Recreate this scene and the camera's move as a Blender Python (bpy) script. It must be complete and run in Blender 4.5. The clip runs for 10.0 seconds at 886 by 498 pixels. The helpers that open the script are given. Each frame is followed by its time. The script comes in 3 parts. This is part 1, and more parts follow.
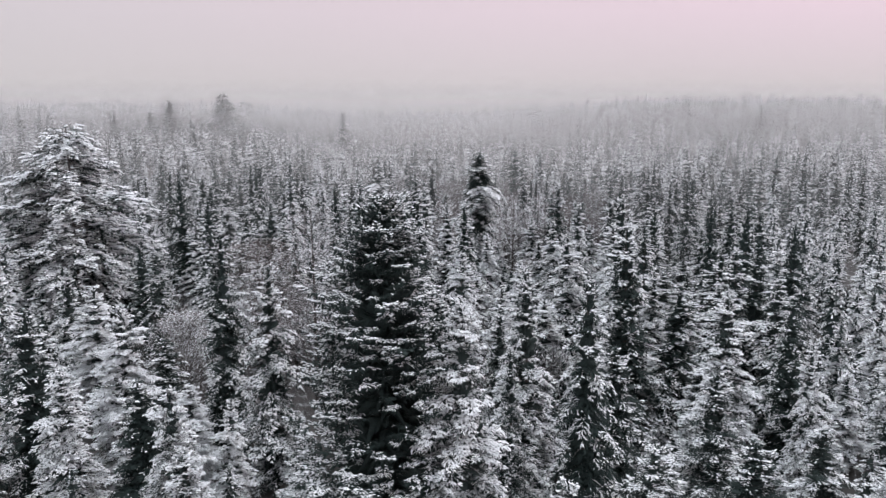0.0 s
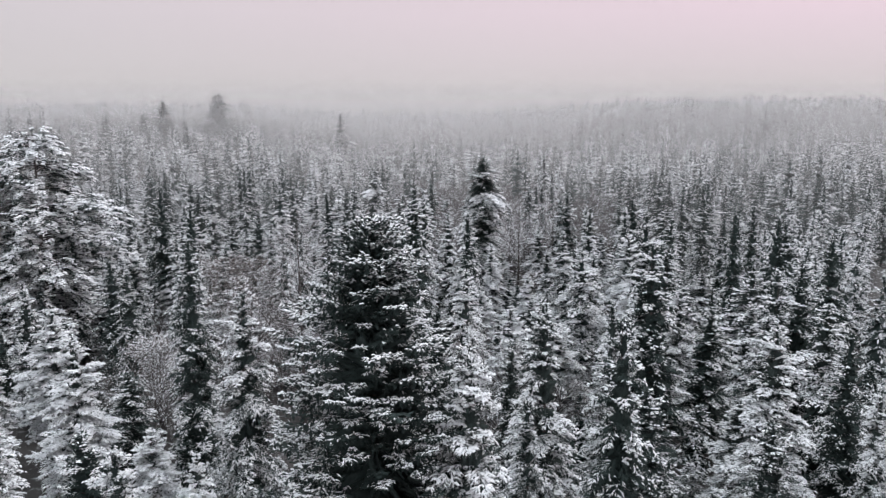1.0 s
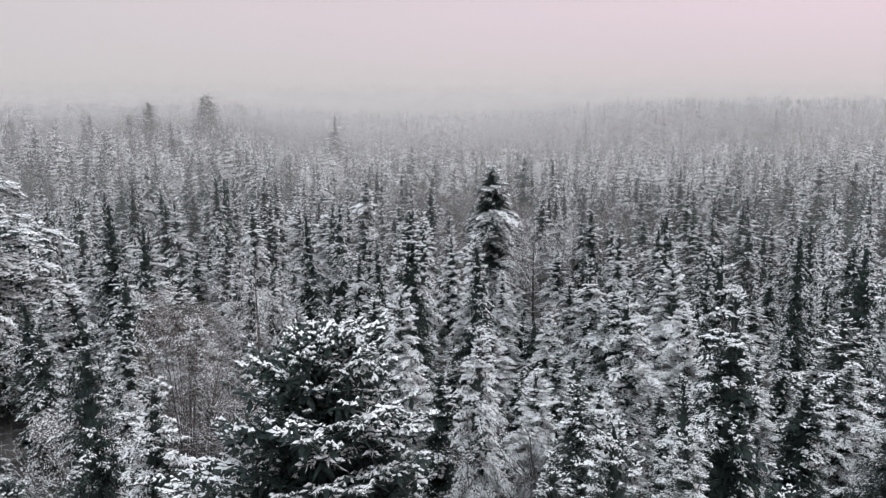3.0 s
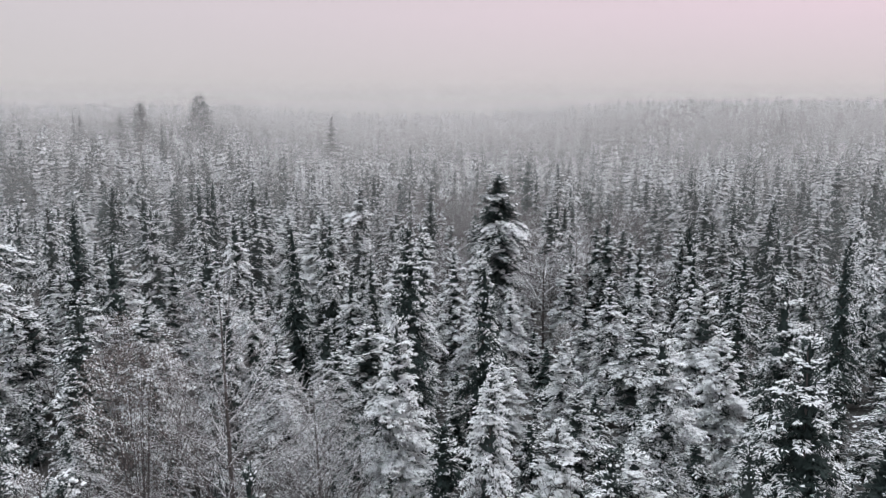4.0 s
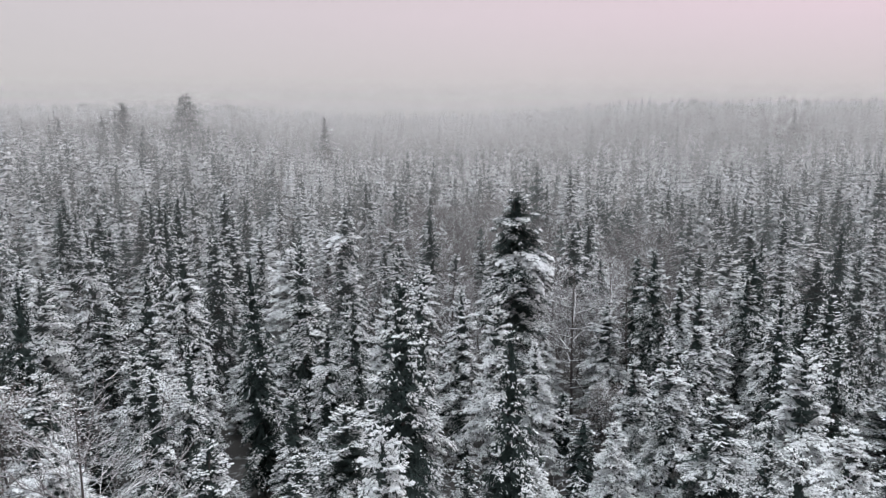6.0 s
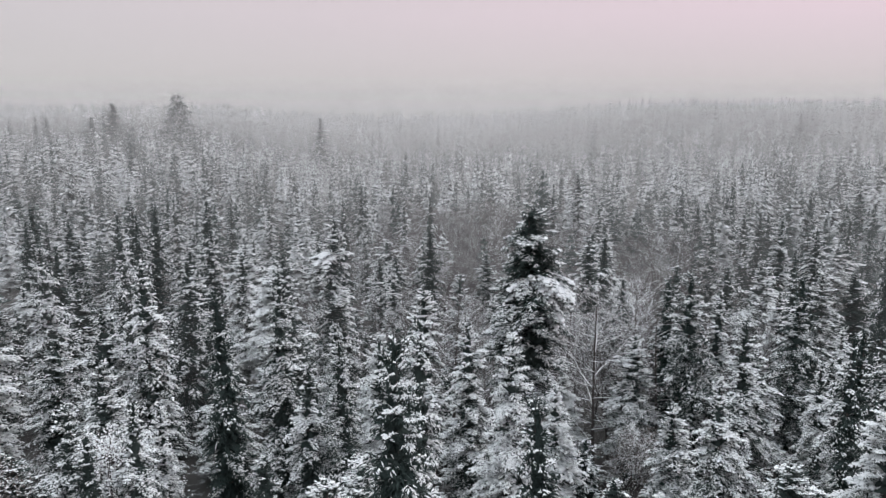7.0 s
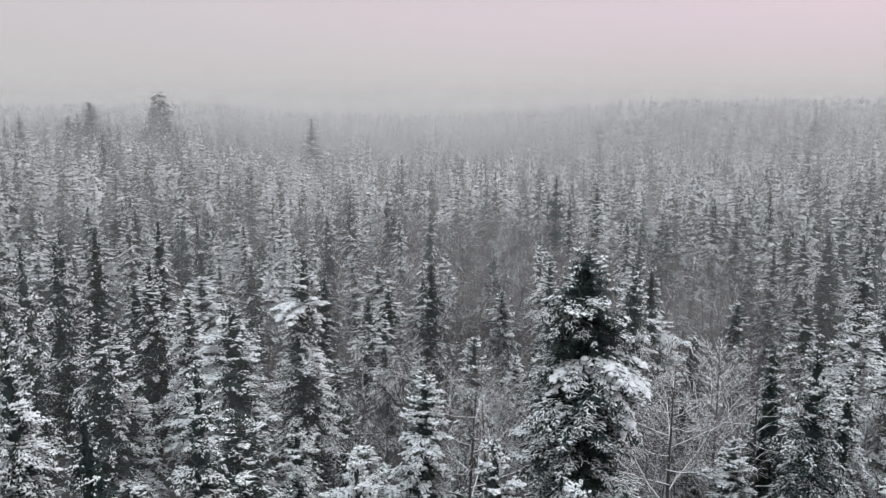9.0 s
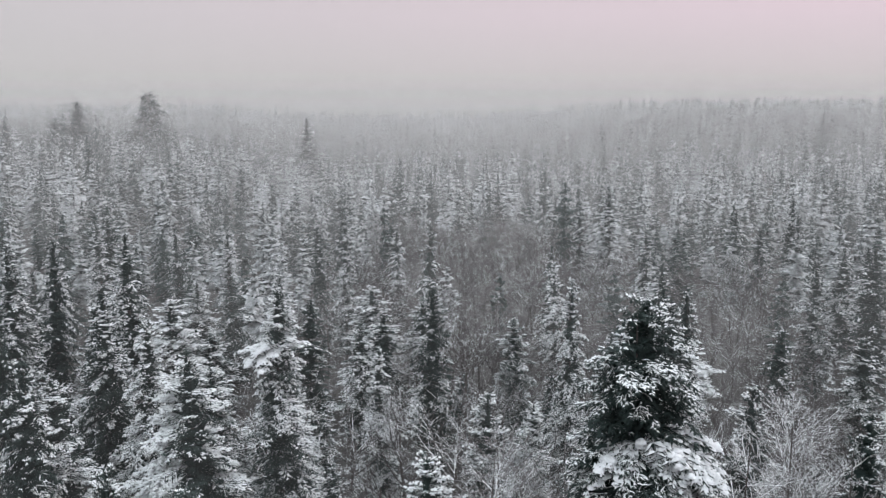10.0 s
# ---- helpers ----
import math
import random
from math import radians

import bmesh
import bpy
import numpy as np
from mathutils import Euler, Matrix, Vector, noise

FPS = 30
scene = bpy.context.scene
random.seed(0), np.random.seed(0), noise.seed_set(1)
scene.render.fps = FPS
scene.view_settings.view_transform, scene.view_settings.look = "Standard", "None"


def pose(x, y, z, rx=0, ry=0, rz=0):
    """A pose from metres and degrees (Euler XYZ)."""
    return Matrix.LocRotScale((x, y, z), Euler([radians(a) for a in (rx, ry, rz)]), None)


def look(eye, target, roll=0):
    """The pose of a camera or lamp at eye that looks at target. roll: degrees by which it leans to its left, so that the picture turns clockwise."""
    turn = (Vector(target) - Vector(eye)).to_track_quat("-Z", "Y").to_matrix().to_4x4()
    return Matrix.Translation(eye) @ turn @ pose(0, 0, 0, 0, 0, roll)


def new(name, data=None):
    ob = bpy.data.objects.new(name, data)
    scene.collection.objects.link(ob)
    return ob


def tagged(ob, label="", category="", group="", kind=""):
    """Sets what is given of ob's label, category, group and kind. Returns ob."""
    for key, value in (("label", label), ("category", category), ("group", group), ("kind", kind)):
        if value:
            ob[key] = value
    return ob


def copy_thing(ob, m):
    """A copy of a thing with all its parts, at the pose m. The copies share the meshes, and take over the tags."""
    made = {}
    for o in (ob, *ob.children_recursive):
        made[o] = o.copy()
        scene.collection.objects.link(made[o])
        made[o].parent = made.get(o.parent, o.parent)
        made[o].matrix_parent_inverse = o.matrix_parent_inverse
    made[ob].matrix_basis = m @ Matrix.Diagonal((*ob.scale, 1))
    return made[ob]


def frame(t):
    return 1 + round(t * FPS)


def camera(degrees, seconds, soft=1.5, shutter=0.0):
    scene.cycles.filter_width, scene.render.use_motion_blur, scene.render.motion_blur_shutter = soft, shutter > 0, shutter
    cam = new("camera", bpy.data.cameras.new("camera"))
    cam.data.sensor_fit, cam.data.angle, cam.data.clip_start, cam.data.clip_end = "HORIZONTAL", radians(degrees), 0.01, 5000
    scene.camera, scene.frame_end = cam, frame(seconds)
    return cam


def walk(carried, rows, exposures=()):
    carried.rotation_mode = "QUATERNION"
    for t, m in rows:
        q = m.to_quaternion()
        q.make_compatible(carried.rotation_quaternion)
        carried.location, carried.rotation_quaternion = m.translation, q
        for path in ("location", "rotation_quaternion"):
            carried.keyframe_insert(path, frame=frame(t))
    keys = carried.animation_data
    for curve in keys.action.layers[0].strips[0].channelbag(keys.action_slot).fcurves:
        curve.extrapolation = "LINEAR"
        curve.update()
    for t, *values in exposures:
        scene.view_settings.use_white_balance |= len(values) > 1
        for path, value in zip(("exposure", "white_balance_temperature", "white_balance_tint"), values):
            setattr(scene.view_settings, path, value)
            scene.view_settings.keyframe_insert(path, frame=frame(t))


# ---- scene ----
# The camera: a drone that flies level and straight ahead over the trees.
cam = camera(58.0, 10.0, soft=1.25)
ROWS = [
    (0, -0.000, 0.000, 17.00, -0.000, -10.095, -0.025),
    (0.5, -0.060, 2.403, 17.00, -0.027, -10.066, -0.025),
    (1, -0.120, 4.838, 17.00, -0.056, -10.039, -0.025),
    (1.5, -0.182, 7.304, 17.00, -0.086, -10.013, -0.025),
    (2, -0.244, 9.798, 17.00, -0.118, -9.990, -0.025),
    (2.5, -0.307, 12.322, 17.00, -0.151, -9.969, -0.025),
    (3.25, -0.402, 16.158, 17.00, -0.204, -9.941, -0.025),
    (4, -0.499, 20.054, 17.00, -0.261, -9.917, -0.025),
    (4.5, -0.564, 22.683, 17.00, -0.301, -9.904, -0.025),
    (5, -0.630, 25.335, 17.00, -0.342, -9.893, -0.025),
    (5.5, -0.697, 28.011, 17.00, -0.385, -9.884, -0.025),
    (6.25, -0.798, 32.066, 17.00, -0.453, -9.874, -0.025),
    (7, -0.900, 36.168, 17.00, -0.524, -9.868, -0.025),
    (7.5, -0.969, 38.927, 17.00, -0.573, -9.867, -0.025),
    (8, -1.038, 41.705, 17.00, -0.624, -9.868, -0.025),
    (8.5, -1.107, 44.501, 17.00, -0.677, -9.871, -0.025),
    (9, -1.177, 47.313, 17.00, -0.731, -9.876, -0.025),
    (9.5, -1.248, 50.141, 17.00, -0.787, -9.883, -0.025),
    (10, -1.318, 52.984, 17.00, -0.844, -9.892, -0.025),
]
walk(cam, [(t, pose(x, y, z, 90 + pitch, 0, yaw)) for t, x, y, z, yaw, pitch, roll in ROWS], [(0, 0.08, 6500, 14), (1, 0.08, 6500, 12), (2, 0.07, 6500, 11.3), (5, 0.02, 6500, 10.8), (8, 0.0, 6480, 8.8), (10, -0.03, 6450, 8)])

# ---- light ----
world = bpy.data.worlds.new("overcast_sky")
scene.world = world
world.use_nodes = True
wn, wl = world.node_tree.nodes, world.node_tree.links
wn.clear()


def wmath(op, a, b=0.5, clamp=False):
    n = wn.new("ShaderNodeMath")
    n.operation, n.use_clamp = op, clamp
    for k, v in enumerate((a, b)):
        if isinstance(v, (int, float)):
            n.inputs[k].default_value = v
        else:
            wl.new(v, n.inputs[k])
    return n.outputs[0]


def wmix(fac, a, b):
    n = wn.new("ShaderNodeMix")
    n.data_type = "RGBA"
    for k, v in ((0, fac), (6, a), (7, b)):
        if isinstance(v, (int, float)):
            n.inputs[k].default_value = v
        elif isinstance(v, tuple):
            n.inputs[k].default_value = (*v, 1)
        else:
            wl.new(v, n.inputs[k])
    return n.outputs[2]


# An overcast snow sky: grey at the horizon, faintly pink towards the hidden sun, brighter overhead.
SUN_ELEVATION, SUN_TURN = radians(38), radians(62)
sky = wn.new("ShaderNodeTexSky")
sky.sky_type, sky.sun_disc = "NISHITA", False
sky.sun_elevation, sky.sun_rotation = SUN_ELEVATION, SUN_TURN
way = wn.new("ShaderNodeTexCoord").outputs["Generated"]
split = wn.new("ShaderNodeSeparateXYZ")
wl.new(way, split.inputs[0])
east, height = split.outputs["X"], split.outputs["Z"]
warm = wmath("ADD", wmath("MULTIPLY", east, 0.8), 0.55, True)
band = wmix(warm, (0.605, 0.59, 0.605), (0.80, 0.645, 0.715))
low = wmix(wmath("MULTIPLY", height, 9.0, True), (0.575, 0.56, 0.56), band)
dome = wmix(wmath("POWER", wmath("MAXIMUM", wmath("SUBTRACT", height, 0.16), 0.0), 0.8), low, (1.92, 2.12, 2.27))
cloud = wn.new("ShaderNodeTexNoise")
cloud.inputs["Scale"].default_value, cloud.inputs["Detail"].default_value = 1.6, 3.0
wl.new(way, cloud.inputs["Vector"])
shade = wmath("ADD", wmath("MULTIPLY", cloud.outputs["Fac"], 0.10), 0.95)
grey = wn.new("ShaderNodeVectorMath")
grey.operation = "SCALE"
wl.new(dome, grey.inputs[0])
wl.new(shade, grey.inputs["Scale"])
blue = wn.new("ShaderNodeVectorMath")
blue.operation = "SCALE"
blue.inputs["Scale"].default_value = 0.08
wl.new(sky.outputs[0], blue.inputs[0])
veiled = wmix(0.97, blue.outputs[0], grey.outputs[0])
background = wn.new("ShaderNodeBackground")
wl.new(veiled, background.inputs["Color"])
background.inputs["Strength"].default_value = 1.0
wl.new(background.outputs[0], wn.new("ShaderNodeOutputWorld").inputs["Surface"])

sun_data = bpy.data.lights.new("sun", "SUN")
sun_data.energy, sun_data.angle, sun_data.color = 1.0, radians(40), (1.0, 0.95, 0.93)
sun = new("sun", sun_data)
sun.matrix_world = look((60, 30, 60), (60 - math.sin(SUN_TURN), 30 - math.cos(SUN_TURN), 60 - math.tan(SUN_ELEVATION)))

# ---- materials ----


def material(name):
    m = bpy.data.materials.new(name)
    m.use_nodes = True
    t = m.node_tree
    return m, t.nodes, t.links, t.nodes["Principled BSDF"]


def noise_node(n, l, scale, detail=3.0, rough=0.6, space="Object"):
    tex = n.new("ShaderNodeTexNoise")
    tex.inputs["Scale"].default_value, tex.inputs["Detail"].default_value = scale, detail
    tex.inputs["Roughness"].default_value = rough
    if space == "Object":
        l.new(n.new("ShaderNodeTexCoord").outputs["Object"], tex.inputs["Vector"])
    else:
        l.new(n.new("ShaderNodeNewGeometry").outputs["Position"], tex.inputs["Vector"])
    return tex.outputs["Fac"]


def node_math(n, l, op, a, b=0.5, clamp=False):
    k = n.new("ShaderNodeMath")
    k.operation, k.use_clamp = op, clamp
    for i, v in enumerate((a, b)):
        if isinstance(v, (int, float)):
            k.inputs[i].default_value = v
        else:
            l.new(v, k.inputs[i])
    return k.outputs[0]


def node_mix(n, l, fac, a, b):
    k = n.new("ShaderNodeMix")
    k.data_type = "RGBA"
    for i, v in ((0, fac), (6, a), (7, b)):
        if isinstance(v, (int, float)):
            k.inputs[i].default_value = v
        elif isinstance(v, tuple):
            k.inputs[i].default_value = (*v, 1)
        else:
            l.new(v, k.inputs[i])
    return k.outputs[2]


def steep(n, l, value, lo, hi):
    k = n.new("ShaderNodeMapRange")
    k.interpolation_type = "SMOOTHSTEP"
    k.inputs["From Min"].default_value, k.inputs["From Max"].default_value = lo, hi
    l.new(value, k.inputs["Value"])
    return k.outputs["Result"]


SNOW = (0.86, 0.87, 0.885)


def dusted(name, dark, light, bare, spread, grain, rough=0.75, flecks=1.5):
    """A dark surface with dry snow caught on whatever faces up: bare is how upright a face may be before it holds snow."""
    m, n, l, b = material(name)
    geo = n.new("ShaderNodeNewGeometry")
    up = n.new("ShaderNodeSeparateXYZ")
    l.new(geo.outputs["Normal"], up.inputs[0])
    fine = noise_node(n, l, grain, 4.0, 0.7)
    patch = noise_node(n, l, grain * 0.12, 2.0)
    info = n.new("ShaderNodeObjectInfo")
    amount = node_math(n, l, "ADD", up.outputs["Z"], node_math(n, l, "MULTIPLY", node_math(n, l, "SUBTRACT", fine, 0.5), flecks))
    amount = node_math(n, l, "ADD", amount, node_math(n, l, "MULTIPLY", node_math(n, l, "SUBTRACT", patch, 0.5), 0.7))
    amount = node_math(n, l, "ADD", amount, node_math(n, l, "MULTIPLY", node_math(n, l, "SUBTRACT", info.outputs["Random"], 0.5), 0.6))
    held = steep(n, l, amount, bare, bare + spread)
    base = node_mix(n, l, noise_node(n, l, grain * 0.4, 2.0), dark, light)
    l.new(node_mix(n, l, held, base, SNOW), b.inputs["Base Color"])
    b.inputs["Roughness"].default_value = rough
    b.inputs["Specular IOR Level"].default_value = 0.25
    rise = n.new("ShaderNodeBump")
    rise.inputs["Strength"].default_value, rise.inputs["Distance"].default_value = 0.8, 0.06
    l.new(noise_node(n, l, grain * 0.5, 3.0, 0.6), rise.inputs["Height"])
    l.new(rise.outputs[0], b.inputs["Normal"])
    return m


NEEDLE = dusted("spruce_needles", (0.023, 0.034, 0.032), (0.058, 0.076, 0.070), 0.95, 0.28, 15.0, flecks=1.8)
NEEDLE_DARK = dusted("dark_spruce_needles", (0.015, 0.025, 0.024), (0.042, 0.060, 0.055), 1.08, 0.26, 18.0, flecks=1.8)
NEEDLE_FAR = dusted("frosted_spruce_needles", (0.030, 0.038, 0.038), (0.07, 0.085, 0.084), 0.36, 1.3, 4.0, flecks=0.9)
SNOWY = dusted("snow_on_needles", (0.03, 0.04, 0.036), (0.08, 0.095, 0.085), 0.32, 0.32, 15.0, flecks=2.1)
BARK = dusted("grey_brown_bark", (0.055, 0.048, 0.045), (0.12, 0.105, 0.10), 0.45, 0.5, 9.0, 0.9)
TWIG = dusted("grey_brown_twigs", (0.062, 0.055, 0.054), (0.13, 0.117, 0.116), 0.58, 0.5, 5.0, 0.9)
TWIG_WHITE = dusted("snow_lined_twigs", (0.10, 0.088, 0.088), (0.20, 0.175, 0.175), 0.28, 0.6, 5.0, 0.9)

LIMB_WHITE = dusted("snow_covered_limbs", (0.07, 0.062, 0.060), (0.15, 0.135, 0.13), -0.05, 0.4, 6.0, 0.9)
LEAF = dusted("withered_leaves", (0.075, 0.060, 0.055), (0.16, 0.130, 0.122), 0.62, 0.4, 14.0, 0.85)

SNOW_MAT, sn, sl, sb = material("dry_snow")
sl.new(node_mix(sn, sl, noise_node(sn, sl, 6.0, 3.0), (0.70, 0.71, 0.735), (0.86, 0.865, 0.875)), sb.inputs["Base Color"])
sb.inputs["Roughness"].default_value = 0.8
bump = sn.new("ShaderNodeBump")
bump.inputs["Strength"].default_value, bump.inputs["Distance"].default_value = 0.5, 0.05
sl.new(noise_node(sn, sl, 18.0, 4.0), bump.inputs["Height"])
sl.new(bump.outputs[0], sb.inputs["Normal"])

GROUND_MAT, gn, gl, gb = material("snowy_forest_floor")
litter = steep(gn, gl, noise_node(gn, gl, 1.3, 6.0, 0.7, "World"), 0.52, 0.74)
gl.new(node_mix(gn, gl, litter, (0.07, 0.064, 0.06), (0.5, 0.51, 0.53)), gb.inputs["Base Color"])
gb.inputs["Roughness"].default_value = 0.9


def haze_sheet_material(density, foot, crest):
    """A see-through sheet in place of snowy haze in the air: it scatters a part of the light both ways and lets the
    rest through.
    """
    m = bpy.data.materials.new("see_through_haze")
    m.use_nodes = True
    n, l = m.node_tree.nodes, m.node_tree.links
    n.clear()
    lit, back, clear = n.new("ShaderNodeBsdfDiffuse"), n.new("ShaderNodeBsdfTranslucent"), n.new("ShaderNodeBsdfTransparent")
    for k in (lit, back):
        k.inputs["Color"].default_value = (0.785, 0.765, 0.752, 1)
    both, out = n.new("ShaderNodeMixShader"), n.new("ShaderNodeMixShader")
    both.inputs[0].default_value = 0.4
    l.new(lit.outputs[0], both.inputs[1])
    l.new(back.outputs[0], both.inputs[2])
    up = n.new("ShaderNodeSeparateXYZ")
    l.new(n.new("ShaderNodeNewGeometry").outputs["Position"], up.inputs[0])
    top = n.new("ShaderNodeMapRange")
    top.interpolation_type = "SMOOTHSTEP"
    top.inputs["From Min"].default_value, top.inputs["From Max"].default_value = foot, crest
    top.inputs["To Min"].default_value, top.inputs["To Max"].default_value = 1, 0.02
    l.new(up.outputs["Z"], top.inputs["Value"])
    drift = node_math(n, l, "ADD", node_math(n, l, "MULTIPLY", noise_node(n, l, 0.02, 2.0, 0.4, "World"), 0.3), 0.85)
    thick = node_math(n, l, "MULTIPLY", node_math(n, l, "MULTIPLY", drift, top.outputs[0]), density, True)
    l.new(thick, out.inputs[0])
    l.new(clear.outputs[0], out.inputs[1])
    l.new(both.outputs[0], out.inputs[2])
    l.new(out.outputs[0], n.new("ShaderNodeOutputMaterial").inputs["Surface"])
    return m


# ---- the lie of the land ----


def smooth(a, b, v):
    t = np.clip((v - a) / (b - a), 0, 1)
    return t * t * (3 - 2 * t)


def land(x, y):
    """Height of the ground: flat under the drone, a rise far ahead to the right, a lower one to the left, a long ridge at the end."""
    x, y = np.asarray(x, float), np.asarray(y, float)
    side = x / np.maximum(y, 30)
    z = 8.5 * smooth(200, 380, y) * smooth(0.02, 0.30, side)
    z = z + 4.5 * smooth(120, 220, y) * smooth(-0.08, -0.26, side)
    z = z - 1.5 * smooth(90, 170, y) * smooth(0.35, 0.1, abs(side + 0.02))
    z = z + 10.0 * smooth(380, 700, y) - 40.0 * smooth(760, 1500, y)
    return z + 0.5 * np.sin(x * 0.11 + 1.3) * np.cos(y * 0.083) + 0.25 * np.sin(x * 0.31 + y * 0.23)


def mesh_from(name, verts, faces, mats, index=None):
    """A mesh out of arrays of corners and triangles."""
    me = bpy.data.meshes.new(name)
    verts, faces = np.asarray(verts, np.float32), np.asarray(faces, np.int32)
    me.vertices.add(len(verts))
    me.vertices.foreach_set("co", verts.ravel())
    me.loops.add(faces.size)
    me.loops.foreach_set("vertex_index", faces.ravel())
    me.polygons.add(len(faces))
    me.polygons.foreach_set("loop_start", np.arange(0, faces.size, faces.shape[1], dtype=np.int32))
    for m in mats:
        me.materials.append(m)
    if index is not None:
        me.polygons.foreach_set("material_index", np.asarray(index, np.int32))
    me.update(calc_edges=True)
    return me


def grid(name, xs, ys, mats, height):
    gx, gy = np.meshgrid(xs, ys)
    verts = np.stack([gx.ravel(), gy.ravel(), height(gx, gy).ravel()], 1)
    n = len(xs)
    i = (np.arange(len(ys) - 1)[:, None] * n + np.arange(n - 1)).ravel()
    return mesh_from(name, verts, np.stack([i, i + 1, i + n + 1, i + n], 1), mats)


ground_x = np.r_[-3000, -1200, -600, np.arange(-300, 301, 6), 600, 1200, 3000]
ground_y = np.r_[-3000, -800, -200, np.arange(-60, 420, 6), np.arange(420, 900, 40), 1400, 4500]
ground = new("ground", grid("ground", ground_x, ground_y, [GROUND_MAT], land))
tagged(ground, "snow-dusted forest floor with dark litter between trees", "ground", kind="structure")

# ---- trees ----


def unit(v):
    return v / np.maximum(np.linalg.norm(v, axis=-1, keepdims=True), 1e-9)


def blades(base, way, length, width, rng, sag=0.16):
    """Needled twigs: slim folded blades, one of four corners for each base, higher along the middle than at the edges."""
    n = len(base)
    across = unit(np.cross(way, [0, 0, 1.0]) + 1e-5)
    across[:, 2] += rng.normal(0, 0.22, n)
    half = across * (width / 2)[:, None]
    mid = base + way * (0.45 * length)[:, None] - np.array([0, 0, 0.32]) * width[:, None]
    tip = base + way * length[:, None] - np.array([0, 0, 1.0]) * (sag * length)[:, None]
    return np.stack([base, mid + half, tip, mid - half], 1)


def folded(quads):
    """Corners and triangles of the blades."""
    i = 4 * np.arange(len(quads))[:, None]
    return quads.reshape(-1, 3), np.concatenate([i + [0, 1, 2], i + [0, 2, 3]], 0)


def mounds(quads, lift, rng, body=True):
    """Snow heaped along the blades: a low ridge over each one."""
    f = quads.copy()
    n = len(f)
    mid = (f[:, 1] + f[:, 3]) / 2
    share = rng.uniform(0.5, 1.0, (n, 1))
    for k in (1, 3):
        f[:, k] = mid + (f[:, k] - mid) * share
    f[:, 2] = f[:, 0] + (f[:, 2] - f[:, 0]) * rng.uniform(0.75, 1.02, (n, 1))
    f[..., 2] += lift * 0.35
    if not body:
        return folded(f)
    crest = f[:, 0] * 0.45 + f[:, 2] * 0.55
    crest[:, 2] += lift * rng.uniform(0.6, 1.6, n)
    i = 5 * np.arange(n)[:, None]
    return np.concatenate([f, crest[:, None]], 1).reshape(-1, 3), np.concatenate([i + t for t in ([0, 1, 4], [1, 2, 4], [2, 3, 4], [3, 0, 4])], 0)


